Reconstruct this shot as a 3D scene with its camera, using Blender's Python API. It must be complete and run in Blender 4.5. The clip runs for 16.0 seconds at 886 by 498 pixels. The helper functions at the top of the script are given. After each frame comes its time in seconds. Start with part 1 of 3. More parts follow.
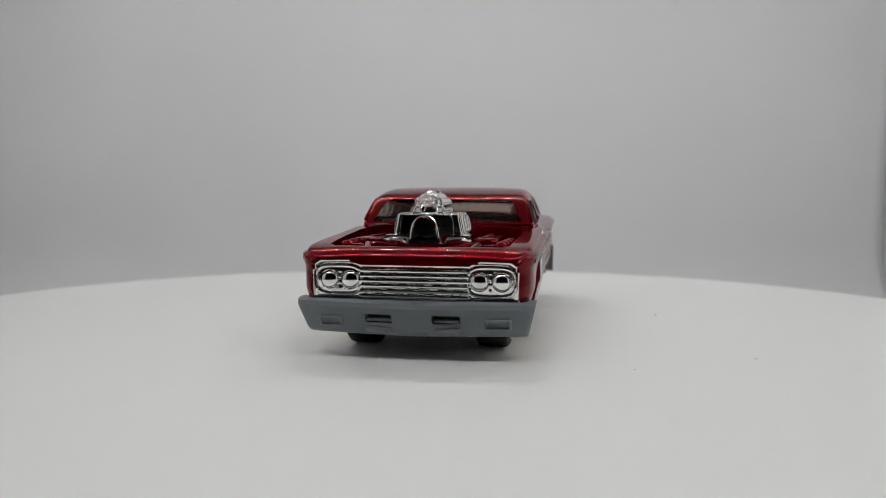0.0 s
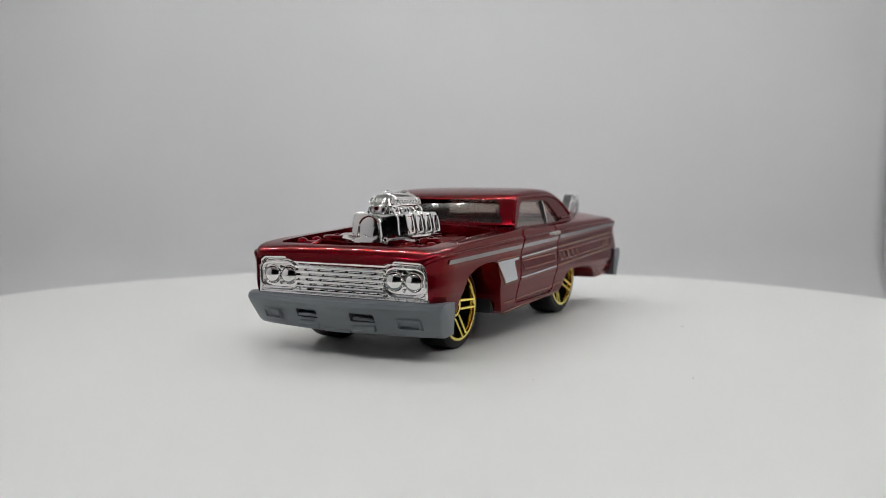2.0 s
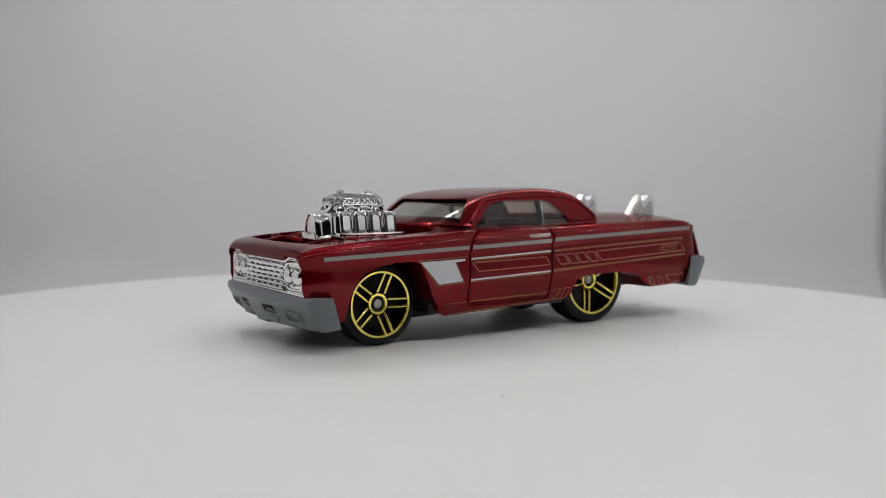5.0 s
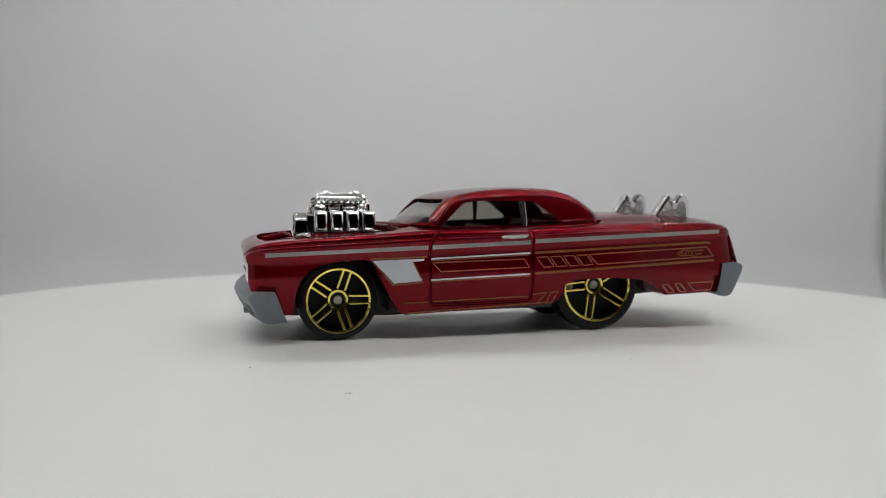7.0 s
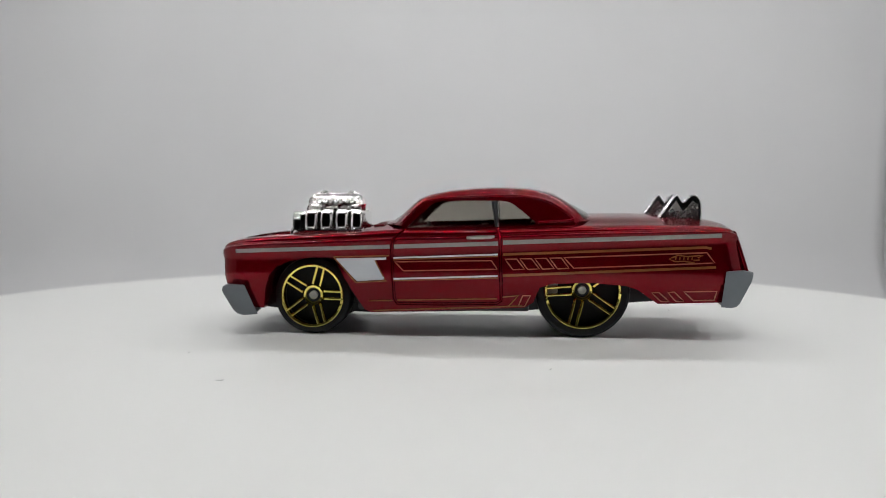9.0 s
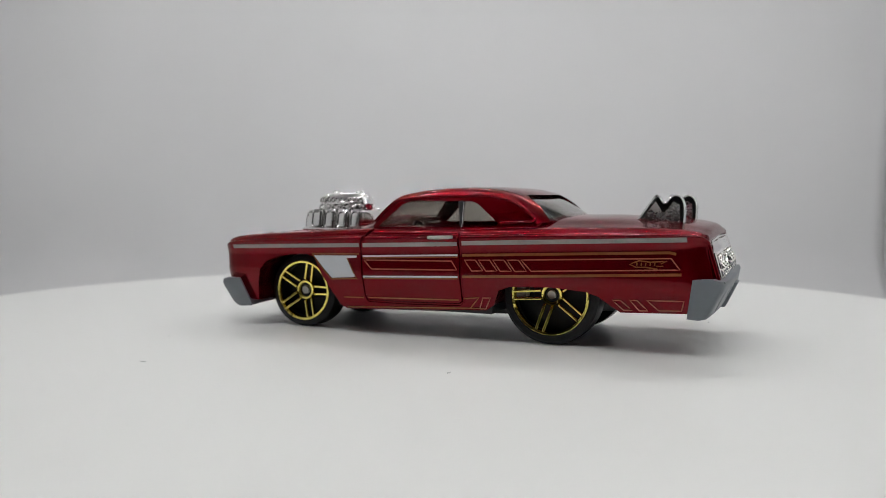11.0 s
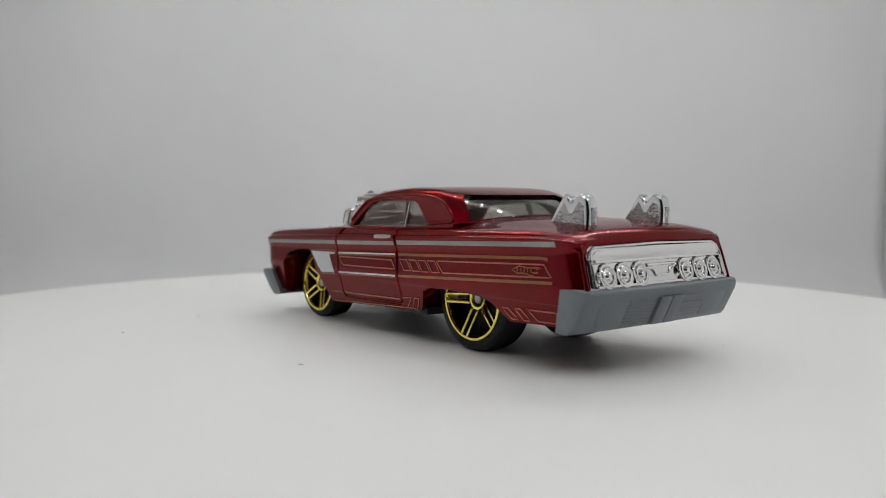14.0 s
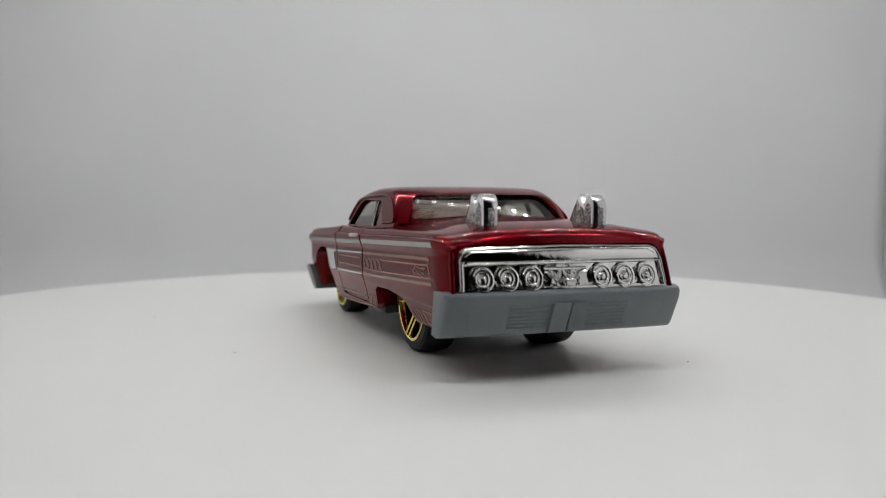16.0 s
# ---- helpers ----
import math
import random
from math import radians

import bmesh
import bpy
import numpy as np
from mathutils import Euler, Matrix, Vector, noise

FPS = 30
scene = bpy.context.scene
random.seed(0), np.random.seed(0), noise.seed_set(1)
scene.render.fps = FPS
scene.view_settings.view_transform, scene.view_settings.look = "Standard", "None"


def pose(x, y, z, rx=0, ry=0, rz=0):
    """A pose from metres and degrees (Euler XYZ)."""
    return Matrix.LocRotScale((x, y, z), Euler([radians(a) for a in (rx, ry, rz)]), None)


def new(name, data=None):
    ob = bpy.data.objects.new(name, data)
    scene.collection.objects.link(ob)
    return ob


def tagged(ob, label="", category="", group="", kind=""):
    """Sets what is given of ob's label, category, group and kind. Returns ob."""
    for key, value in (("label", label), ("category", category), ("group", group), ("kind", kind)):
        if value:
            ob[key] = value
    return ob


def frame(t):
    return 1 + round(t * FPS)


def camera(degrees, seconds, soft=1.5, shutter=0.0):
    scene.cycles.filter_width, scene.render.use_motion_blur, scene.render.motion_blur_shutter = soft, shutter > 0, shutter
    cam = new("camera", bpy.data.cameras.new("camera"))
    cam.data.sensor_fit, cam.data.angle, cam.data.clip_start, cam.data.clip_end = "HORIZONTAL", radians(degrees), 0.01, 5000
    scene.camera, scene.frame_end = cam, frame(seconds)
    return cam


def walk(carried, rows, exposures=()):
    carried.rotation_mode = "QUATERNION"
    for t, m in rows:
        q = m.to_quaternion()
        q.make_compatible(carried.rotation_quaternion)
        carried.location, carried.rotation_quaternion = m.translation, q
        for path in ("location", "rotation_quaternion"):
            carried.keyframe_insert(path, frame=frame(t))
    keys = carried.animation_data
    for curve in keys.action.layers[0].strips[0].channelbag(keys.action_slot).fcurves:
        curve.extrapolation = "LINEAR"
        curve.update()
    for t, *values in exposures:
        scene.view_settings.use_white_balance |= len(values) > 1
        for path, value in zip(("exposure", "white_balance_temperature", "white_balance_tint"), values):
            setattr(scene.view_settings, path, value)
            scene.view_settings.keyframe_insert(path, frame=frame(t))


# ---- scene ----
# A die-cast toy car on a slowly turning white turntable inside a small light tent.
MM = 0.001
RATE = -9.4097           # turntable, degrees a second (clockwise from above)
cam = camera(55.9, 16.0, soft=0.75)
EYE = pose(0, -0.132, 0.02058, 90 - 3.801, 0, 0.08) @ pose(0, 0, 0, 0, 0, 0.232)
cam.data.dof.use_dof, cam.data.dof.focus_distance, cam.data.dof.aperture_fstop = True, 0.108, 34
walk(cam, [(0.0, EYE), (16.0, EYE)], exposures=[(0.0, -0.18), (1.0, -0.10), (2.5, 0.0), (4.0, -0.08), (6.5, -0.09), (7.5, -0.07), (8.5, 0.04), (9.0, 0.1), (11.5, 0.0), (13.0, -0.07), (14.5, 0.0), (15.5, 0.02), (16.0, -0.03)])

# ---- light ----
world = bpy.data.worlds.new("room_dimness")
world.use_nodes = True
world.node_tree.nodes["Background"].inputs[0].default_value = (0.9, 0.95, 1.0, 1)
world.node_tree.nodes["Background"].inputs[1].default_value = 0.02
scene.world = world
LED_POWER = 138.0


# ---- materials ----
def material(name, colour, rough=0.5, metal=0.0, coat=0.0, spread=0.0, scale=900.0, bump=0.0, bump_scale=4000.0,
             rough_spread=0.0, transmission=0.0, ior=1.45, emission=0.0, specular=0.5, coat_rough=0.05):
    """A surface with colour and gloss that vary at two scales, and fine relief."""
    m = bpy.data.materials.new(name)
    m.use_nodes = True
    nt = m.node_tree
    b = nt.nodes["Principled BSDF"]
    b.inputs["Base Color"].default_value = (*colour, 1)
    b.inputs["Roughness"].default_value = rough
    b.inputs["Metallic"].default_value = metal
    b.inputs["Coat Weight"].default_value = coat
    b.inputs["Coat Roughness"].default_value = coat_rough
    b.inputs["Transmission Weight"].default_value = transmission
    b.inputs["IOR"].default_value = ior
    b.inputs["Specular IOR Level"].default_value = specular
    if emission:
        b.inputs["Emission Color"].default_value = (*colour, 1)
        b.inputs["Emission Strength"].default_value = emission
    at = nt.nodes.new("ShaderNodeTexCoord").outputs["Object"]

    def noise_at(size, detail):
        n = nt.nodes.new("ShaderNodeTexNoise")
        n.inputs["Scale"].default_value, n.inputs["Detail"].default_value = size, detail
        nt.links.new(at, n.inputs["Vector"])
        return n.outputs["Fac"]

    def mixed(a, c, w):
        x = nt.nodes.new("ShaderNodeMath")
        x.operation = "MULTIPLY_ADD"
        nt.links.new(a, x.inputs[0])
        x.inputs[1].default_value = w
        nt.links.new(c, x.inputs[2])
        return x.outputs[0]

    if spread or rough_spread:
        both = mixed(noise_at(scale, 5), noise_at(scale * 0.12, 3), 0.6)
        for key, width in (("colour", spread), ("rough", rough_spread)):
            if not width:
                continue
            r = nt.nodes.new("ShaderNodeMapRange")
            nt.links.new(both, r.inputs["Value"])
            r.inputs["From Min"].default_value, r.inputs["From Max"].default_value = 0.45, 1.15
            if key == "rough":
                r.inputs["To Min"].default_value, r.inputs["To Max"].default_value = max(0.01, rough - width), rough + width
                nt.links.new(r.outputs[0], b.inputs["Roughness"])
            else:
                r.inputs["To Min"].default_value, r.inputs["To Max"].default_value = 1 - width, 1 + width
                v = nt.nodes.new("ShaderNodeVectorMath")
                v.operation = "SCALE"
                v.inputs[0].default_value = colour
                nt.links.new(r.outputs[0], v.inputs["Scale"])
                nt.links.new(v.outputs[0], b.inputs["Base Color"])
    if bump:
        n = nt.nodes.new("ShaderNodeBump")
        n.inputs["Strength"].default_value = 1.0
        n.inputs["Distance"].default_value = bump
        nt.links.new(noise_at(bump_scale, 4), n.inputs["Height"])
        nt.links.new(n.outputs[0], b.inputs["Normal"])
        nt.links.new(n.outputs[0], b.inputs["Coat Normal"])
    return m


PAINT = material("candy_red_paint", (0.155, 0.0003, 0.0045), 0.22, 0.75, 0.6, 0.0, 3000, 0.000005, 1100, 0.0, specular=0.02, coat_rough=0.02)
PAINT.node_tree.nodes["Principled BSDF"].inputs["Coat IOR"].default_value = 1.42
PAINT.node_tree.nodes["Principled BSDF"].inputs["Specular Tint"].default_value = (0.4, 0.01, 0.04, 1)
CHROME = material("vacuum_chrome", (0.86, 0.855, 0.84), 0.045, 1.0, bump=0.00004, bump_scale=900, rough_spread=0.025)
CAST_CHROME = material("uneven_vacuum_chrome", (0.86, 0.855, 0.84), 0.05, 1.0, bump=0.00011, bump_scale=800, rough_spread=0.03)
PIPE = material("stack_chrome", (0.74, 0.74, 0.74), 0.10, 1.0, bump=0.00004, bump_scale=1500, rough_spread=0.06)
CAST = material("rough_cast_chrome", (0.50, 0.50, 0.50), 0.26, 1.0, spread=0.2, scale=3500, bump=0.00012, bump_scale=3500, rough_spread=0.12)
PLASTIC = material("grey_plastic", (0.165, 0.182, 0.20), 0.42, 0.0, 0.0, 0.07, 1500, 0.00002, 3000, 0.06)
BASE = material("dark_plastic", (0.018, 0.019, 0.021), 0.5, 0.0, 0.0, 0.2, 1500, 0.00002, 3000, 0.08)
TYRE = material("black_tyre", (0.008, 0.008, 0.009), 0.45, 0.0, 0.0, 0.2, 1200, 0.00002, 3000, 0.06, specular=0.3)
GOLD = material("gold_plating", (0.90, 0.76, 0.20), 0.07, 1.0, bump=0.00006, bump_scale=1200, rough_spread=0.04)
STEEL = material("axle_steel", (0.45, 0.44, 0.42), 0.35, 1.0, spread=0.1, scale=4000)
GLASS = material("smoked_window", (0.60, 0.58, 0.54), 0.03, transmission=1.0, ior=1.42)
SEAT = material("cream_interior", (0.30, 0.27, 0.22), 0.5, spread=0.06, scale=1200)
WHITE_INK = material("white_ink", (0.58, 0.60, 0.635), 0.3, coat=0.5, spread=0.03, scale=3000)
GREY_INK = material("silver_ink", (0.25, 0.24, 0.24), 0.35, 0.3, coat=0.5, spread=0.08, scale=3000)
GOLD_INK = material("gold_ink", (0.21, 0.075, 0.018), 0.38, 0.3, coat=0.6, spread=0.2, scale=4000)
TAN_INK = material("tan_ink", (0.30, 0.095, 0.055), 0.38, 0.2, coat=0.6, spread=0.2, scale=4000)
DISC = material("white_turntable", (0.80, 0.80, 0.78), 0.38, spread=0.012, scale=60, bump=0.000006, bump_scale=2500, rough_spread=0.04, specular=0.35)
CLOTH = material("white_cloth", (0.73, 0.727, 0.73), 0.9, spread=0.02, scale=14, bump=0.00006, bump_scale=1500)
# grey chosen to cut bounce light and darken reflections from overhead
CANOPY = material("bounce_cutting_cloth", (0.30, 0.30, 0.30), 0.9, spread=0.04, scale=14, bump=0.00006, bump_scale=1500)
ROOM = material("dark_room_paint", (0.10, 0.10, 0.10), 0.8, spread=0.08, scale=3, bump=0.0005, bump_scale=60)
LED = material("led_chip", (0.98, 0.985, 0.985), 0.5, emission=LED_POWER)
HOUSING = material("white_housing", (0.7, 0.7, 0.7), 0.5, spread=0.02, scale=40)
SPECK = material("dust_fibre", (0.2, 0.2, 0.21), 0.9, spread=0.3, scale=3000)


# ---- mesh helpers (lengths in millimetres) ----
def finish(name, bm, mat, angle=32):
    bmesh.ops.remove_doubles(bm, verts=bm.verts, dist=1e-5)
    bmesh.ops.recalc_face_normals(bm, faces=bm.faces)
    bmesh.ops.scale(bm, vec=(MM, MM, MM), verts=bm.verts)
    me = bpy.data.meshes.new(name)
    bm.to_mesh(me)
    bm.free()
    me.materials.append(mat)
    me.polygons.foreach_set("use_smooth", [True] * len(me.polygons))
    me.set_sharp_from_angle(angle=radians(angle))
    return me


def part(name, bm, mat, parent, label="", angle=32):
    """One mesh object under a thing or under a part."""
    ob = new(name, finish(name, bm, mat, angle))
    ob.parent = parent
    return tagged(ob, label)


def empty(name, parent=None, label=""):
    ob = new(name)
    ob.empty_display_size = 0.005
    ob.parent = parent
    return tagged(ob, label)


def bevelled(bm, width, segments=2, angle=25):
    edges = [e for e in bm.edges if len(e.link_faces) == 2 and e.calc_face_angle(0) > radians(angle)]
    bmesh.ops.bevel(bm, geom=edges, offset=width, segments=segments, profile=0.6, affect="EDGES", clamp_overlap=True)
    return bm


def block(x0, x1, y0, y1, z0, z1, bevel=0.0, segments=2, taper=1.0):
    """A box; taper narrows its top in y."""
    bm = bmesh.new()
    c = (y0 + y1) / 2
    v = [bm.verts.new((x, c + (y - c) * (taper if z == z1 else 1), z)) for x in (x0, x1) for y in (y0, y1) for z in (z0, z1)]
    for f in ((0, 1, 3, 2), (4, 6, 7, 5), (0, 4, 5, 1), (2, 3, 7, 6), (0, 2, 6, 4), (1, 5, 7, 3)):
        bm.faces.new([v[i] for i in f])
    bmesh.ops.recalc_face_normals(bm, faces=bm.faces)
    return bevelled(bm, bevel, segments) if bevel else bm


def prism(points, axis, a, b, bevel=0.0, segments=2, angle=25):
    """A polygon drawn in the plane across axis, drawn out from a to b."""
    bm = bmesh.new()

    def place(p, s):
        return {"x": (s, p[0], p[1]), "y": (p[0], s, p[1]), "z": (p[0], p[1], s)}[axis]

    lo, hi = [bm.verts.new(place(p, a)) for p in points], [bm.verts.new(place(p, b)) for p in points]
    bm.faces.new(lo)
    bm.faces.new(hi[::-1])
    n = len(points)
    for i in range(n):
        bm.faces.new((lo[i], lo[(i + 1) % n], hi[(i + 1) % n], hi[i]))
    bmesh.ops.recalc_face_normals(bm, faces=bm.faces)
    return bevelled(bm, bevel, segments, angle) if bevel else bm


def turned(profile, steps=48, axis="y", at=(0, 0, 0)):
    """A closed profile of (radius, along) spun round the axis."""
    bm = bmesh.new()
    rings = []
    for k in range(steps):
        a = 2 * math.pi * k / steps
        c, s = math.cos(a), math.sin(a)
        rings.append([bm.verts.new({"y": (r * c, h, r * s), "x": (h, r * c, r * s), "z": (r * c, r * s, h)}[axis]) for r, h in profile])
    n = len(profile)
    for k in range(steps):
        p, q = rings[k], rings[(k + 1) % steps]
        for i in range(n):
            j = (i + 1) % n
            if profile[i][0] < 1e-6 and profile[j][0] < 1e-6:
                continue
            bm.faces.new((p[i], p[j], q[j], q[i]))
    bmesh.ops.remove_doubles(bm, verts=bm.verts, dist=1e-6)
    bmesh.ops.translate(bm, vec=at, verts=bm.verts)
    bmesh.ops.recalc_face_normals(bm, faces=bm.faces)
    return bm


def tube(path, radius, sides=8, closed=False):
    """A round bar along a path of points; the radius may be a list."""
    bm = bmesh.new()
    pts = [Vector(p) for p in path]
    n, rings = len(pts), []
    for i, p in enumerate(pts):
        before, after = pts[(i - 1) % n if closed else max(i - 1, 0)], pts[(i + 1) % n if closed else min(i + 1, n - 1)]
        d = (after - before).normalized()
        u = d.cross(Vector((0, 0, 1)) if abs(d.z) < 0.9 else Vector((1, 0, 0))).normalized()
        w = d.cross(u)
        r = radius[i] if isinstance(radius, (list, tuple)) else radius
        rings.append([bm.verts.new(p + r * (math.cos(2 * math.pi * k / sides) * u + math.sin(2 * math.pi * k / sides) * w)) for k in range(sides)])
    for i in range(n if closed else n - 1):
        a, b = rings[i], rings[(i + 1) % n]
        for k in range(sides):
            bm.faces.new((a[k], a[(k + 1) % sides], b[(k + 1) % sides], b[k]))
    if not closed:
        bm.faces.new(rings[0][::-1])
        bm.faces.new(rings[-1])
    bmesh.ops.recalc_face_normals(bm, faces=bm.faces)
    return bm


def joined(*meshes):
    out = bmesh.new()
    for bm in meshes:
        me = bpy.data.meshes.new("piece")
        bm.to_mesh(me)
        bm.free()
        out.from_mesh(me)
        bpy.data.meshes.remove(me)
    return out


def mirrored(bm):
    """The same mesh on the other side of the car."""
    bmesh.ops.scale(bm, vec=(1, -1, 1), verts=bm.verts)
    bmesh.ops.reverse_faces(bm, faces=bm.faces)
    return bm


def carved(bm, cutters):
    """bm with the cutters taken away."""
    def temp(b):
        me = bpy.data.meshes.new("temp")
        b.to_mesh(me)
        b.free()
        return new("temp", me)
    ob, tools = temp(bm), [temp(c) for c in cutters]
    for t in tools:
        mod = ob.modifiers.new("cut", "BOOLEAN")
        mod.operation, mod.solver, mod.object = "DIFFERENCE", "EXACT", t
    bpy.context.view_layer.update()
    me = bpy.data.meshes.new_from_object(ob.evaluated_get(bpy.context.evaluated_depsgraph_get()))
    out = bmesh.new()
    out.from_mesh(me)
    for o in (ob, *tools):
        data = o.data
        bpy.data.objects.remove(o)
        bpy.data.meshes.remove(data)
    bpy.data.meshes.remove(me)
    return out


def curve_of(*pairs):
    xs, ys = [p[0] for p in pairs], [p[1] for p in pairs]
    order = np.argsort(xs)
    xs, ys = np.array(xs, float)[order], np.array(ys, float)[order]
    fine = np.linspace(xs[0], xs[-1], 400)
    flat = np.interp(fine, xs, ys)
    kernel = np.ones(13) / 13
    soft = np.convolve(np.pad(flat, 6, mode="edge"), kernel, mode="valid")
    return lambda x: float(np.interp(x, fine, soft))


def rounded_line(points, cuts=4):
    """A smooth line through the points (Catmull-Rom)."""
    p = [np.array(q, float) for q in points]
    p = [2 * p[0] - p[1], *p, 2 * p[-1] - p[-2]]
    out = []
    for i in range(1, len(p) - 2):
        for k in range(cuts):
            t = k / cuts
            out.append(0.5 * (2 * p[i] + (p[i + 1] - p[i - 1]) * t + (2 * p[i - 1] - 5 * p[i] + 4 * p[i + 1] - p[i + 2]) * t * t
                              + (3 * p[i] - p[i - 1] - 3 * p[i + 1] + p[i + 2]) * t ** 3))
    return [*out, p[-2]]


# ---- the light tent ----
def sheet(name, place, nu, nv, mat, label, thick):
    """A cloth or board wall: place(u, v) in metres, with thickness."""
    bm = bmesh.new()
    g = [[bm.verts.new(place(i / nu, j / nv)) for j in range(nv + 1)] for i in range(nu + 1)]
    for i in range(nu):
        for j in range(nv):
            bm.faces.new((g[i][j], g[i + 1][j], g[i + 1][j + 1], g[i][j + 1]))
    me = bpy.data.meshes.new(name)
    bm.to_mesh(me)
    bm.free()
    me.materials.append(mat)
    me.polygons.foreach_set("use_smooth", [True] * len(me.polygons))
    ob = new(name, me)
    mod = ob.modifiers.new("thickness", "SOLIDIFY")
    mod.thickness, mod.offset = thick, 0
    return tagged(ob, label, kind="structure")


LEFT, RIGHT, BACK, FRONT, FLOOR, TOP = -0.245, 0.2015, 0.250, -0.205, -0.034, 0.185


def back_cloth(u, v):
    x, s = LEFT + u * (RIGHT - LEFT), v * 0.30
    sag = 0.004 * noise.noise((x * 9, s * 7, 1.0)) + 0.0015 * noise.noise((x * 30, s * 22, 3.0))
    fold = 0.012 * min(1, max(0, (s - 0.05) / 0.09)) * math.exp(-((x + 0.165 - 0.25 * (s - 0.16)) / 0.045) ** 2)
    # floor runs up into the wall in a wide sweep
    bend = 0.03
    if s < bend * math.pi / 2:
        a = s / bend
        return x, BACK - bend + bend * math.sin(a) - sag, FLOOR + bend * (1 - math.cos(a))
    return x, BACK - sag - fold, FLOOR + bend + s - bend * math.pi / 2


def tent():
    sheet("wall_back", back_cloth, 90, 90, CLOTH, "white cloth backdrop with soft folds", 0.0008)
    sheet("wall_left", lambda u, v: (LEFT - 0.001 + 0.003 * noise.noise((u * 4, v * 4, 9.0)), FRONT + u * (BACK - FRONT + 0.01), FLOOR + v * (TOP - FLOOR)),
          40, 40, CLOTH, "white cloth side of the light tent", 0.0008)
    sheet("wall_right", lambda u, v: (RIGHT + 0.001 + 0.003 * noise.noise((u * 4, v * 4, 5.0)), FRONT + u * (BACK - FRONT + 0.01), FLOOR + v * (TOP - FLOOR)),
          40, 40, CLOTH, "white cloth side of the light tent", 0.0008)
    sheet("floor", lambda u, v: (LEFT + u * (RIGHT - LEFT), FRONT + v * (BACK - 0.03 - FRONT), FLOOR), 20, 20, CLOTH, "white cloth floor of the light tent", 0.0008)
    # top is out of view; its grey holds down light on upward faces
    sheet("ceiling", lambda u, v: (LEFT + u * (RIGHT - LEFT), FRONT + v * (BACK + 0.02 - FRONT), TOP), 20, 20, CANOPY, "unseen light tent top, greyed to cut bounce light", 0.0008)


def led_bar(x, y, z, length, width):
    bar = tagged(empty("led_bar"), "white LED light bar under the tent top", "light", "tent light bars")
    bar.location = (x, y, z)
    part("housing", block(-length / 2 - 4, length / 2 + 4, -width / 2 - 3, width / 2 + 3, 0, 7, 1.0), HOUSING, bar)
    n = 24
    for k in range(n):
        x0 = (k + 0.5 - n / 2) * length / n
        part("led_chip", block(x0 - 2.5, x0 + 2.5, -1.6, 1.6, -2, -0.2, 0.4), LED, bar, "small glowing white LED chip")
    return bar


def room():
    """A dim room round the tent."""
    s, h = 1.3, 1.5
    z0 = FLOOR - 0.012
    sheet("room_floor", lambda u, v: (-s + 2 * s * u, -s + 2 * s * v, z0), 4, 4, ROOM, "dull grey table surface", 0.02)
    sheet("room_ceiling", lambda u, v: (-s + 2 * s * u, -s + 2 * s * v, z0 + h), 4, 4, ROOM, "dim grey ceiling", 0.02)
    for name, p in (("room_wall_front", lambda u, v: (-s + 2 * s * u, -s, z0 + h * v)), ("room_wall_back", lambda u, v: (-s + 2 * s * u, s, z0 + h * v)),
                    ("room_wall_left", lambda u, v: (-s, -s + 2 * s * u, z0 + h * v)), ("room_wall_right", lambda u, v: (s, -s + 2 * s * u, z0 + h * v))):
        sheet(name, p, 4, 4, ROOM, "dim grey room wall", 0.02)


tent()
room()
led_bar(0.0, -0.095, TOP - 0.012, 340, 20)
led_bar(0.0, 0.100, TOP - 0.012, 340, 20)


# ---- turntable ----
def turntable():
    base = tagged(empty("turntable"), "round white turntable turning under the toy car", "turntable")
    base.location = (0, 0, 0)
    R = 94.9
    part("platter", turned([(0, 0), (R - 0.8, 0), (R - 0.25, -0.2), (R, -0.8), (R, -5.2), (R - 0.6, -6), (0, -6)], 160, "z"), DISC, base, "smooth matt white platter")
    part("foot", turned([(0, -6.2), (70, -6.2), (72, -8), (72, -33), (70, -33.4), (0, -33.4)], 96, "z"), DISC, base, "white plastic drum")
    return base


# ---- the car's forms, x to its front, y to its left ----
z_crown = curve_of((31, 13.3), (30.3, 13.65), (29.5, 13.95), (27, 14.35), (24, 14.65), (14, 15.5), (8, 16.1), (0, 16.3), (-21, 17.6), (-28, 17.7), (-36, 17.4), (-39.5, 16.95), (-41, 16.5), (-43.5, 16.0))
z_edge = curve_of((31, 13.0), (30.3, 13.3), (29.5, 13.6), (28, 13.95), (24, 14.35), (14, 14.9), (6, 15.45), (-9, 15.6), (-20, 16.0), (-36, 16.3), (-39.5, 16.1), (-41, 15.7), (-43.5, 15.3))
z_belt = curve_of((31, 12.0), (29.8, 12.25), (6.3, 13.1), (-8.9, 13.75), (-16.3, 14.1), (-40, 15.0), (-43.5, 14.7))
y_wide = curve_of((31, 14.5), (30, 14.75), (28, 14.9), (20, 14.95), (6, 15.0), (-9, 14.8), (-30, 14.75), (-38, 14.7), (-41, 14.45), (-43.5, 14.0))
LOW = 3.0


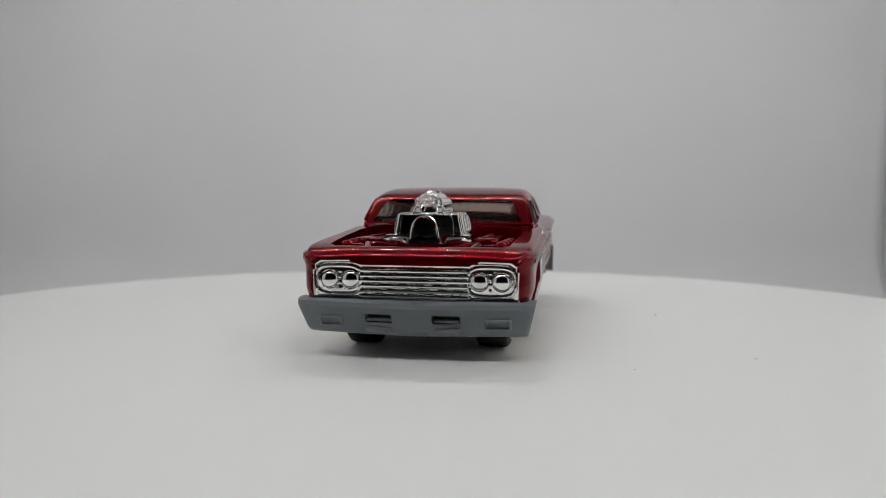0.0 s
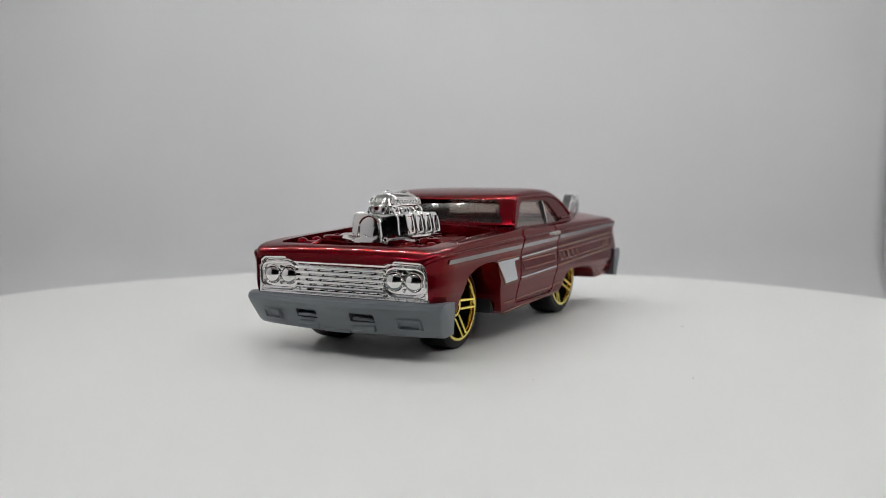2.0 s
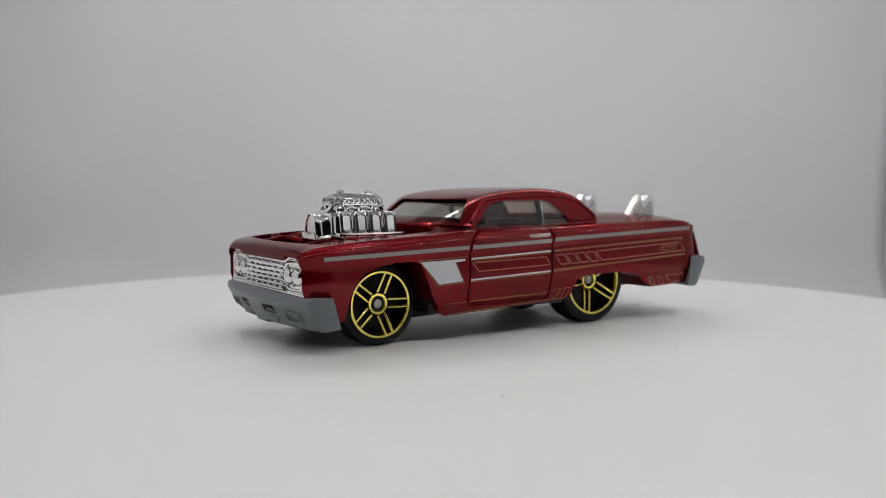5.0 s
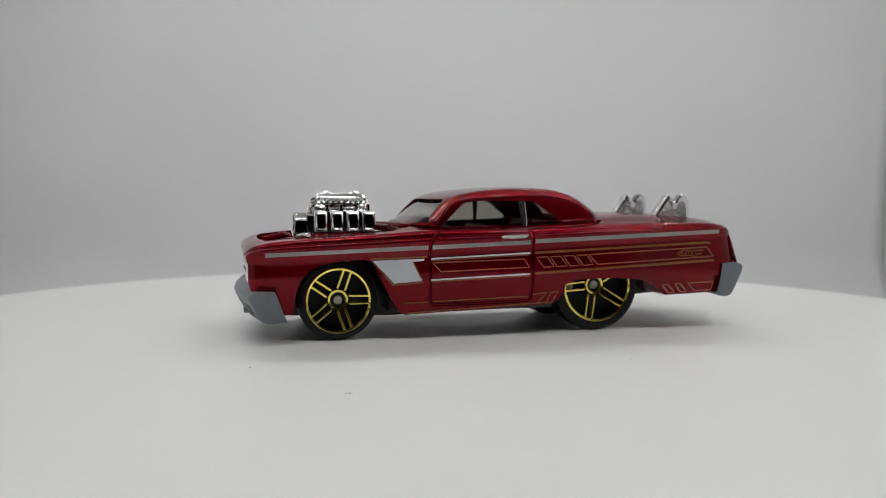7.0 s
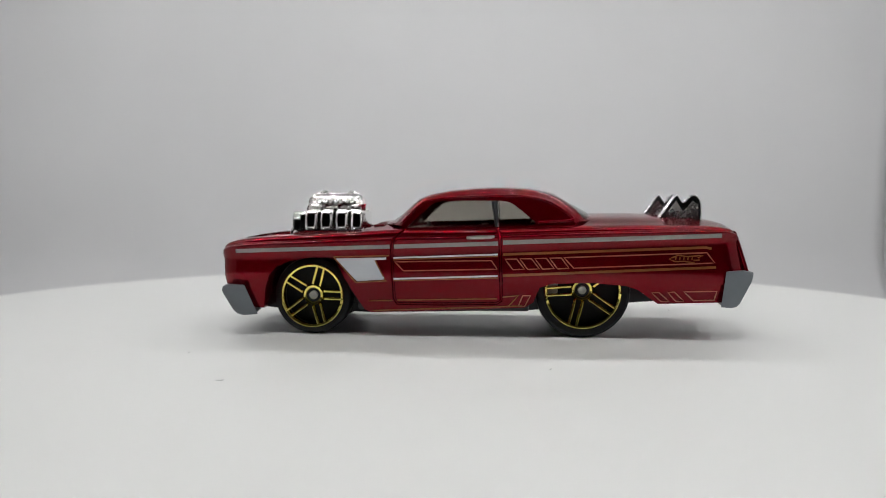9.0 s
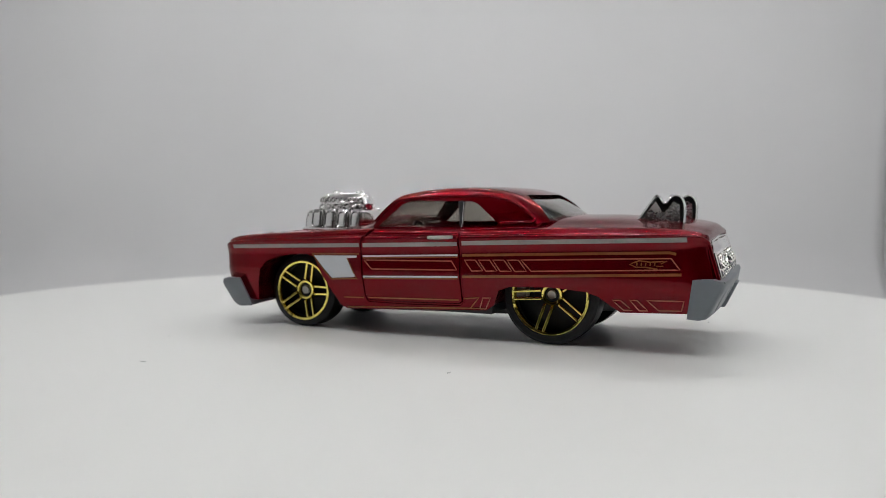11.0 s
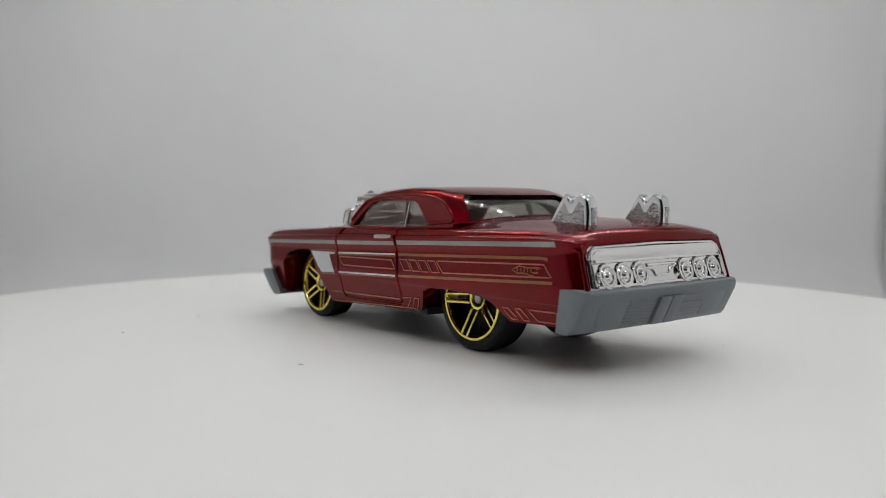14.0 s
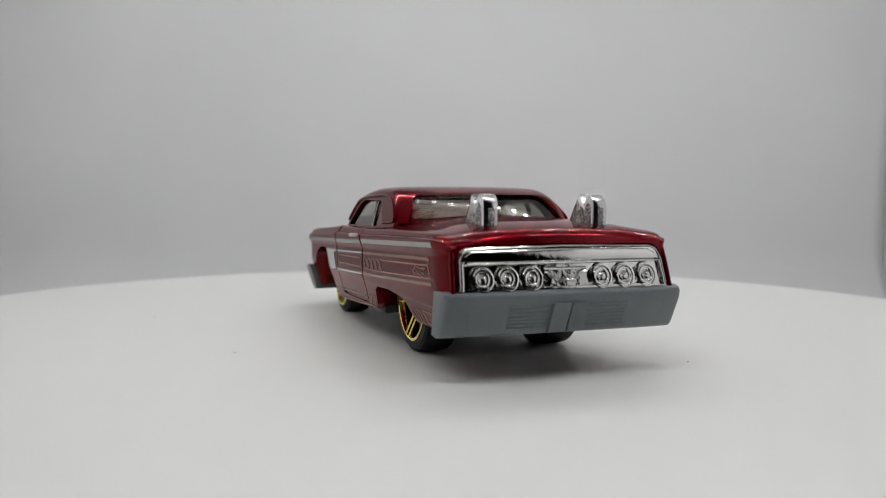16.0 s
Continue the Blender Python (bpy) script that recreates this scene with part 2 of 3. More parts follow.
def side_line(x):
    """Half of the body's section at x, from the sill up to the middle of the top."""
    w, b, e, c = y_wide(x), z_belt(x), z_edge(x), z_crown(x)
    h = e - b
    low = [(w - 2.1, LOW), (w - 1.75, LOW + 0.9), (w - 1.2, 6.0), (w - 0.72, 7.9), (w - 0.46, 8.75), (w - 0.44, b - 2.0), (w - 0.40, b - 0.9), (w - 0.24, b - 0.35), (w - 0.12, b + 0.08 * h),
           (w, b + 0.40 * h), (w - 0.10, b + 0.54 * h), (w - 0.50, b + 0.62 * h), (w - 0.66, b + 0.84 * h), (w - 1.0, e),
           (w - 1.75, e + 0.14 * (c - e)), (w - 3.0, e + 0.3 * (c - e)), (w * 0.6, e + 0.72 * (c - e)), (w * 0.3, e + 0.93 * (c - e)), (0, c)]
    return rounded_line(low, 3)


def side_y(x, z):
    line = side_line(x)[:40]
    return float(np.interp(z, [p[1] for p in line], [p[0] for p in line]))


def loft(sections, cap=True):
    bm = bmesh.new()
    rows = [[bm.verts.new(p) for p in s] for s in sections]
    for a, b in zip(rows, rows[1:]):
        for i in range(len(a) - 1):
            bm.faces.new((a[i], a[i + 1], b[i + 1], b[i]))
        bm.faces.new((a[-1], a[0], b[0], b[-1]))
    if cap:
        bm.faces.new(rows[0])
        bm.faces.new(rows[-1][::-1])
    bmesh.ops.recalc_face_normals(bm, faces=bm.faces)
    return bm


LEAN = 0.31              # how far the tail falls back towards its foot


def leaned(bm):
    for v in bm.verts:
        v.co.x -= (15.0 - v.co.z) * LEAN
    return bm


def body_section(x):
    half = side_line(x)
    # the ends are rounded over
    k = float(np.interp(x, [-41.3, -41.2, -40.9, -40.4, 30.0, 30.5, 30.85, 31.0], [0.62, 0.36, 0.13, 0, 0, 0.13, 0.38, 0.7]))
    corner = float(np.interp(x, [27.8, 28.8, 29.6, 30.2, 30.6, 30.85, 31.0], [0, 0.12, 0.35, 0.7, 1.05, 1.4, 1.75])) if x > 27.8 else float(np.interp(x, [-41.3, -41.1, -40.6, -39.8, -39.0], [1.3, 0.95, 0.5, 0.15, 0]))
    half = [(y * (1 - corner / 14), z - k * min(1, max(0, (z - 8) / 6))) for y, z in half]
    tail = min(1, max(0, (-36 - x) / 6))
    ring = [(x - tail * LEAN * (15.8 - min(z, 15.8)) if x < -36 else x, y, z) for y, z in half]
    return [*ring, *[(px, -y, z) for px, y, z in ring[-2::-1]]]


GRILLE = [(-13.0, 7.4), (-12.95, 11.2), (-12.7, 11.9), (-12.1, 12.35), (-8.3, 12.45), (-7.5, 12.2), (-6.9, 11.85), (6.9, 11.85), (7.5, 12.2), (8.3, 12.45), (12.1, 12.35), (12.7, 11.9), (12.95, 11.2), (13.0, 7.4)]
TAIL = [(-12.9, 10.1), (-12.7, 13.6), (-12.3, 14.5), (-11.5, 14.95), (0, 15.15), (11.5, 14.95), (12.3, 14.5), (12.7, 13.6), (12.9, 10.1)]
UNDER = [(35, 7.5), (28.9, 7.5), (28.2, 6.4), (27.2, 4.5), (26.2, 4.15), (24.9, 4.1), (24.5, 7.1), (23.8, 9.0), (22.6, 10.3), (20.4, 11.1), (17.8, 11.5), (15.4, 11.55), (14.2, 11.2), (13.0, 8.7),
         (11.8, 6.5), (10.3, 4.1), (9.4, 3.65), (-12.4, 4.6), (-13.6, 5.4), (-14.4, 7.5), (-16.0, 8.1), (-21.8, 8.3), (-26.4, 7.9), (-28.0, 7.35), (-29.5, 6.25), (-30.8, 5.4),
         (-39.2, 5.7), (-50, 5.7), (-50, -5), (35, -5)]
DOOR = [(4.2, 15.75), (5.5, 14.7), (6.1, 13.7), (6.25, 12.6), (6.1, 9.0), (6.0, 5.8), (5.6, 5.0), (0, 4.95), (-8.5, 5.15), (-9.1, 5.6), (-9.05, 9.0), (-8.95, 12.0), (-8.85, 15.0), (-8.5, 15.75)]


def groove(path, sign, width=0.46, depth=0.24):
    """A narrow cutter that follows the body's side."""
    bm = bmesh.new()
    fine = []
    for a, b in zip(path, path[1:]):
        n = max(1, int(math.dist(a, b) / 0.7))
        fine += [(a[0] + (b[0] - a[0]) * k / n, a[1] + (b[1] - a[1]) * k / n) for k in range(n)]
    fine.append(path[-1])
    rows = []
    for i, (x, z) in enumerate(fine):
        p, q = fine[max(i - 1, 0)], fine[min(i + 1, len(fine) - 1)]
        d = Vector((q[0] - p[0], q[1] - p[1])).normalized() * width / 2
        y = side_y(x, z)
        rows.append([bm.verts.new((x + s * -d.y, sign * (y + o), z + s * d.x)) for s, o in ((0.35, -depth), (-0.35, -depth), (-1.9, 0.35), (1.9, 0.35))])
    for a, b in zip(rows, rows[1:]):
        for k in range(4):
            bm.faces.new((a[k], a[(k + 1) % 4], b[(k + 1) % 4], b[k]))
    bm.faces.new(rows[0])
    bm.faces.new(rows[-1][::-1])
    bmesh.ops.recalc_face_normals(bm, faces=bm.faces)
    return bm


def body(car):
    xs = [31.0, 30.95, 30.85, 30.7, 30.5, 30.25, 30.0, 29.5, *np.arange(29, -36, -1.3), *np.arange(-36, -40.2, -0.8), -40.4, -40.65, -40.9, -41.1, -41.2, -41.26, -41.3]
    cuts = [prism(UNDER, "y", -20, 20), prism(GRILLE, "x", 29.5, 40), leaned(prism(TAIL, "x", -60, -40.7)),
            block(5.2, -17.5, -10.4, 10.4, 6.2, 25), prism([(-60, 10.2), (-40.8, 10.2), (-40.2, 5.2), (-40.0, 0), (-60, 0)], "y", -20, 20)]
    # engine bay, sunk into the hood
    cuts.append(prism([(28.3, -10.6), (28.9, -5), (29.1, 0), (28.9, 5), (28.3, 10.6), (27.2, 11.5), (18, 11.9), (11.0, 11.9), (9.9, 11.0), (9.9, -11.0), (11.0, -11.9), (18, -11.9), (27.2, -11.5)], "z", 13.2, 25))
    for sign in (1, -1):
        cuts.append(groove(DOOR, sign))
    shell = part("body", carved(loft([body_section(x) for x in xs]), cuts), PAINT, car, "glossy dark red painted metal body", 28)
    nose = [(30.85 - 0.004 * y * y, y, z + 0.36) for y, z in GRILLE if z > 11.8 and abs(y) < 12.2]
    nose = [(30.5, -12.0, 12.55), *nose[1:-1], (30.5, 12.0, 12.55)]
    part("nose_bead", tube(rounded_line(nose, 4), 0.26, 10), PAINT, shell, "", 60)
    lip = leaned(tube(rounded_line([(-41.2, y * 1.035, z + (0.42 if z > 14 else 0)) for y, z in TAIL], 4), 0.3, 10))
    part("tail_bead", lip, PAINT, shell, "", 60)
    return shell


# ---- greenhouse ----
z_roof = curve_of((8.8, 15.7), (7.7, 16.7), (5.2, 18.5), (3.6, 19.65), (2.8, 20.0), (1.3, 20.5), (-1.7, 21.1), (-6, 21.5), (-10, 21.55), (-13.5, 21.35), (-16.6, 20.7), (-18.3, 20.1), (-19.7, 19.45), (-21.5, 18.45), (-23.2, 17.45), (-24.6, 16.5))


def roof_section(x, inset=0.0):
    top = z_roof(x) - inset
    foot = 15.2

    def y_at(z):
        return 13.15 - inset - 0.26 * max(0, z - 15.4) - 0.012 * max(0, z - 15.4) ** 2
    h = max(top - foot, 0.05)
    zs = [foot, foot + 0.3 * h, foot + 0.6 * h, foot + 0.84 * h]
    half = [(y_at(z), z) for z in zs]
    s = y_at(foot + 0.84 * h)
    half += [(s - 0.10 * h ** 0.5, foot + 0.91 * h), (s - 0.35 * h ** 0.5, foot + 0.965 * h), (s - 0.95 * h ** 0.5, foot + 0.99 * h), (s * 0.45, foot + 1.005 * h), (0, foot + 1.01 * h)]
    # windscreen and back window bow outwards in plan
    bow = 5.0 * min(1, max(0, (-13 - x) / 11))
    bow -= 3.4 * min(1, max(0, (x - 1) / 7.4))
    ring = [(x + bow * (y / 13) ** 3, y, z) for y, z in rounded_line(half, 3)]
    return [*ring, *[(px, -y, z) for px, y, z in ring[-2::-1]]]


ROOF_X = [8.4, 7.9, 7.2, 6.2, 5.2, 4.2, 3.2, 2.4, 1.6, 0.8, 0, -1.5, -3, -5, -7, -9, -11, -12.5, -14, -15.3, -16.4, -17.4, -18.4, -19.4, -20.4, -21.4, -22.4, -23.4, -24.2]
SIDE_WINDOW = [(4.4, 15.75), (1.0, 18.95), (0.2, 19.35), (-0.8, 19.55), (-8.4, 19.6), (-9.8, 19.5), (-10.6, 19.2), (-13.9, 16.6), (-13.6, 16.2), (-8, 15.9)]


def greenhouse(car):
    cuts = [loft([roof_section(x, 0.42) for x in ROOF_X[1:-1]])]
    cuts.append(block(4.0, -19, -11.5, 11.5, 14, 16.5))
    cuts.append(prism(SIDE_WINDOW, "y", -20, 20))
    cuts.append(prism([(-11.4, 16.35), (-9.75, 19.3), (-9.0, 19.75), (9.0, 19.75), (9.75, 19.3), (11.4, 16.35)], "x", 1.6, 20))
    cuts.append(prism([(-11.3, 16.9), (-9.6, 20.0), (-8.8, 20.45), (8.8, 20.45), (9.6, 20.0), (11.3, 16.9)], "x", -14.5, -40))
    roof = part("roof", carved(loft([roof_section(x) for x in ROOF_X]), cuts), PAINT, car, "rounded red hardtop roof with slim pillars", 30)
    inner = [roof_section(x, 0.78) for x in ROOF_X[3:-2]]
    glass = part("window_glass", carved(loft([roof_section(x, 0.44) for x in ROOF_X[1:-1]]), [loft(inner), block(20, -40, -20, 20, 10, 15.7)]), GLASS, car, "smoked clear plastic window insert", 30)
    glass.visible_shadow = False
    for sign in (1, -1):
        post = tube([(-8.35, sign * 12.5, 15.9), (-8.25, sign * 12.15, 17.3), (-8.0, sign * 11.6, 19.5)], [0.2, 0.3, 0.42], 8)
        part("window_divider", post, BASE, glass, "dark window divider")
        part("divider_trim", tube([(-8.6, sign * 12.72, 15.95), (-8.6, sign * 12.38, 17.3), (-8.55, sign * 11.82, 19.4)], 0.12, 8), CHROME, glass, "thin bright divider trim")

        def rail_at(x, z):
            return x, sign * (13.13 - 0.26 * (z - 15.4) - 0.012 * (z - 15.4) ** 2), z
        rail = [(4.9, 16.5), (3.4, 18.2), (2.5, 19.0), (1.6, 19.55), (-1, 19.95), (-5, 20.15), (-9.3, 20.3), (-11.3, 20.3), (-13.4, 20.1), (-15.5, 19.6), (-17.3, 18.6), (-18.9, 17.35), (-18.8, 16.95), (-17.8, 16.8), (-14.2, 16.6)]
        part("drip_rail", tube([rail_at(*p) for p in rounded_line(rail, 4)], 0.26, 10), PAINT, roof, "raised bead along the roof side", 60)
    return roof


# ---- wheels ----
def wheel(car, x, y, z, radius, rim, width, start, sign, dish):
    w = empty("wheel", car)
    w.location = (x * MM, sign * y * MM, z * MM)
    t = width / 2
    prof = [(rim - 0.35, -t), (radius - 0.7, -t), (radius - 0.12, -t + 0.35), (radius, -t + 0.9), (radius, t - 0.9), (radius - 0.12, t - 0.35), (radius - 0.5, t - 0.05),
            (rim + 0.15, t), (rim, t - 0.12), (rim - 0.1, t - 0.5), (rim - 0.2, t - 2.4), (0.0, t - 2.5), (0.0, -t + 0.5), (rim - 0.6, -t + 0.4)]
    flip = 1 if sign > 0 else -1

    def side(bm):
        return bm if flip > 0 else mirrored(bm)

    def dished(bm):
        for v in bm.verts:
            v.co.y -= dish * max(0, 1 - math.hypot(v.co.x, v.co.z) / (rim - 0.3))
        return bm
    part("tyre", side(turned(prof, 72)), TYRE, w, "smooth black plastic tyre")
    ring = turned([(rim - 0.02, t - 0.35), (rim - 0.02, t + 0.04), (rim - 0.12, t + 0.12), (rim - 0.38, t + 0.10), (rim - 0.48, t - 0.05), (rim - 0.52, t - 0.6)], 72)
    pieces = [ring, turned([(1.02, t - 0.7), (1.02, t + 0.05), (1.12, t + 0.16), (1.42, t + 0.12), (1.55, t - 0.1), (1.58, t - 0.7)], 40)]
    for k in range(5):
        a = radians(start + 72 * k)
        for off in (-1, 1):
            # two bars side by side
            spread0, spread1 = 0.56, 0.52
            p0 = (1.5 * math.cos(a) - off * spread0 * math.sin(a), 1.5 * math.sin(a) + off * spread0 * math.cos(a))
            r1 = rim - 0.35
            p1 = (r1 * math.cos(a) - off * spread1 * math.sin(a), r1 * math.sin(a) + off * spread1 * math.cos(a))
            n = Vector((p1[0] - p0[0], p1[1] - p0[1])).normalized()
            u = Vector((-n.y, n.x)) * 0.2
            bar = prism([(-(p0[0] + u.x), p0[1] + u.y), (-(p0[0] - u.x), p0[1] - u.y), (-(p1[0] - u.x), p1[1] - u.y), (-(p1[0] + u.x), p1[1] + u.y)], "y", t - 0.5, t + 0.1, 0.15, 3)
            pieces.append(bar)
    part("rim", side(dished(joined(*pieces))), GOLD, w, "gold plated rim with five split spokes", 40)
    part("hub_well", side(dished(turned([(0, t - 1.0), (1.05, t - 1.0), (1.05, t - 0.3), (0.95, t - 0.25), (0, t - 0.25)], 32))), BASE, w)
    part("axle_end", side(dished(turned([(0, t - 0.4), (0.62, t - 0.4), (0.62, t + 0.18), (0.52, t + 0.28), (0, t + 0.30)], 24))), STEEL, w, "round bare steel axle end")
    return w


# ---- bumpers, chassis ----
def swept(section, ys, bend, mirror=True):
    """A section (x, z) repeated along y; bend(y) sets it back and shrinks its ends."""
    rows = []
    for y in ys:
        dx, dz = bend(y)
        rows.append([(x + dx, y, z + dz) for x, z in section])
    return loft(rows)


def front_bumper(car):
    sec = [(28.8, 7.4), (31.0, 7.4), (31.7, 7.15), (31.9, 6.6), (31.7, 6.0), (30.5, 3.7), (30.0, 3.2), (29.3, 2.95), (27.2, 3.15)]
    ys = [-14.9, -14.75, -14.3, -12.5, -10, -7, -3.5, 0, 3.5, 7, 10, 12.5, 14.3, 14.75, 14.9]

    def bend(y):
        a = abs(y)
        return 0.5 - 1.7 * (a / 14.75) ** 1.6 - (0.3 if a > 14.8 else 0.1 if a > 14.6 else 0), 0.1 * (a / 14.75) ** 2
    bm = swept(sec, ys, bend)
    for v in bm.verts:
        v.co.y *= 1 - 0.07 * max(0.0, 7.0 - v.co.z) / 4
    bm = carved(bm, [block(29.9, 40, s * c - 1.7, s * c + 1.7, 4.75, 5.85, 0.2) for s, c in ((1, 4.2), (-1, 4.2))] + [prism([(0, 7.0), (0.05, 7.6), (-0.05, 7.6)], "x", 20, 40)])
    bumper = part("front_bumper", bm, PLASTIC, car, "moulded grey plastic front bumper", 38)

    def lamp_lean(b, s):
        for v in b.verts:
            v.co.x += (v.co.z - 4.7) * 0.5 - (abs(v.co.y) - 10.4) * 0.15 - 0.2
        return b
    for s in (1, -1):
        frame_bm = lamp_lean(carved(block(29.4, 31.0, s * 10.4 - 1.65, s * 10.4 + 1.65, 4.0, 5.45, 0.35, 3), [block(30.65, 40, s * 10.4 - 1.35, s * 10.4 + 1.35, 4.25, 5.2, 0.25, 2)]), s)
        lamp = part("fog_lamp", frame_bm, PLASTIC, bumper, "recessed moulded fog lamp")
        part("slot", block(30.6, 31.3, s * 4.2 - 1.55, s * 4.2 + 1.55, 4.9, 5.3, 0.15), PLASTIC, bumper)
        part("lower_vent", block(29.2, 31.15, s * 4.2 - 1.65, s * 4.2 + 1.65, 3.6, 4.3, 0.2), PLASTIC, bumper)
    part("centre_plate", prism([(-1.9, 3.1), (-2.1, 6.4), (-1.6, 6.7), (1.6, 6.7), (2.1, 6.4), (1.9, 3.1)], "x", 29.2, 30.8, 0.1), PLASTIC, bumper)
    return bumper


def rear_bumper(car):
    sec = [(-40.6, 10.15), (-42.9, 10.25), (-43.75, 10.05), (-44.0, 9.6), (-43.85, 8.8), (-42.3, 5.7), (-41.9, 5.3), (-41.3, 5.15), (-40.0, 5.25)]
    ys = [-14.5, -14.35, -13.9, -12.5, -10, -7, -3.5, 0, 3.5, 7, 10, 12.5, 13.9, 14.35, 14.5]

    def bend(y):
        a = abs(y)
        return 0.6 * (a / 14.8) ** 3 + (0.3 if a > 14.4 else 0.1 if a > 14.2 else 0), -0.05 * (a / 14.8) ** 2
    bumper = part("rear_bumper", swept(sec, ys, bend), PLASTIC, car, "moulded grey plastic rear bumper", 38)
    for s in (1, -1):
        for k in range(7):
            z = 5.95 + 0.42 * k
            x = -42.3 - (z - 5.7) * 0.5
            part("rib", block(x - 0.1, x + 1.2, s * 4.8 - 2.4, s * 4.8 + 2.4, z, z + 0.27, 0.08), PLASTIC, bumper)
        plate = prism([(s * 7.5, 5.75), (s * 7.45, 8.7), (s * 7.7, 8.95), (s * 11.6, 8.85), (s * 12.1, 8.3), (s * 11.7, 6.3), (s * 11.2, 5.75)], "x", -43.95, -42.4, 0.2, 2)
        for v in plate.verts:
            v.co.x += (9.0 - v.co.z) * 0.47 + 0.45 * (abs(v.co.y) / 14.0) ** 3
        part("end_panel", plate, PLASTIC, bumper)
        post = block(-44.25, -41.7, s * 1.12 - 1.05, s * 1.12 + 1.05, 5.4, 8.8, 0.18)
        for v in post.verts:
            v.co.x += (8.7 - v.co.z) * 0.47
        part("guard", post, PLASTIC, bumper)
    part("top_lip", tube(rounded_line([(-43.75 + 0.6 * (abs(y) / 14.8) ** 3, y, 9.75) for y in (-13.8, -11, -6, 0, 6, 11, 13.8)], 3), 0.3, 8), PLASTIC, bumper)
    return bumper


def chassis(car):
    low = part("chassis", prism([(28.5, 3.6), (26, 3.2), (24, 3.0), (10, 2.6), (-13, 3.2), (-26, 4.4), (-41, 5.6), (-41, 8.6), (-24, 9), (-15, 8.5), (8, 7), (14, 11), (24, 11), (28.5, 7.5)], "y", -6.2, 6.2, 0.4), BASE, car, "dark plastic underbody")
    for x in (18.4, -20.7):
        part("axle", tube([(x, -9.5, 5.65 if x > 0 else 6.8), (x, 9.5, 5.65 if x > 0 else 6.8)], 0.6, 12), STEEL, low)
    part("side_pan", block(11.5, -13, -12.2, 12.2, 3.9, 6.2, 0.3), BASE, low)
    return low


# ---- chrome ends ----
def grille(car):
    g = part("grille", prism(GRILLE, "x", 29.0, 30.05, 0.12, 2), CAST_CHROME, car, "chrome grille panel with quad headlights", 30)
    rim_path = [(30.1, y * 0.985, z - 0.12 if z > 9 else z + 0.14) for y, z in GRILLE]
    part("rim", tube(rim_path, 0.25, 8, True), CAST_CHROME, g)
    for k in range(6):
        z = 7.95 + 0.62 * k
        part("bar", tube([(30.0, -6.9 + 0.0 * k, z), (30.35, -6.7, z), (30.45, 0, z), (30.35, 6.7, z), (30.0, 6.9, z)], 0.23, 8), CHROME, g)
    for k in range(5):
        for c in range(6):
            y = -5.6 + 2.15 * c + (0.55 if k % 2 else 0) - 0.1 * k
            part("slat", block(29.9, 30.3, y - 0.55, y + 0.55, 8.1 + 0.62 * k, 8.42 + 0.62 * k, 0.08, 1), CHROME, g)
    part("inner_rim", tube([(30.1, y * 0.945, z - 0.42 if z > 9 else z + 0.4) for y, z in GRILLE], 0.15, 8, True), CAST_CHROME, g)
    for s in (1, -1):
        house = [(s * (9.6 + 2.9 * math.cos(a) * (abs(math.cos(a)) ** -0.45 if abs(math.cos(a)) > 0.05 else 1)), 9.85 + 1.75 * math.sin(a) * (abs(math.sin(a)) ** -0.45 if abs(math.sin(a)) > 0.05 else 1)) for a in np.linspace(0, 2 * math.pi, 33)[:-1]]
        part("lamp_surround", tube([(30.15, y, z) for y, z in house], 0.24, 8, True), CAST_CHROME, g)
        for c in (8.05, 10.75):
            lens = turned([(0, 0.85), (0.35, 0.82), (0.7, 0.72), (1.0, 0.53), (1.2, 0.28), (1.28, 0.02), (1.28, -0.4), (0, -0.4)], 36, "x", (30.0, s * c, 9.9))
            part("headlight", lens, CHROME, g, "round domed chrome headlight", 50)
        for z in (8.8, 9.5, 10.2, 10.9):
            part("stud", turned([(0, 0.42), (0.16, 0.36), (0.22, 0.1), (0.22, -0.2), (0, -0.2)], 12, "x", (30.1, s * 9.4, z)), CHROME, g)
    return g


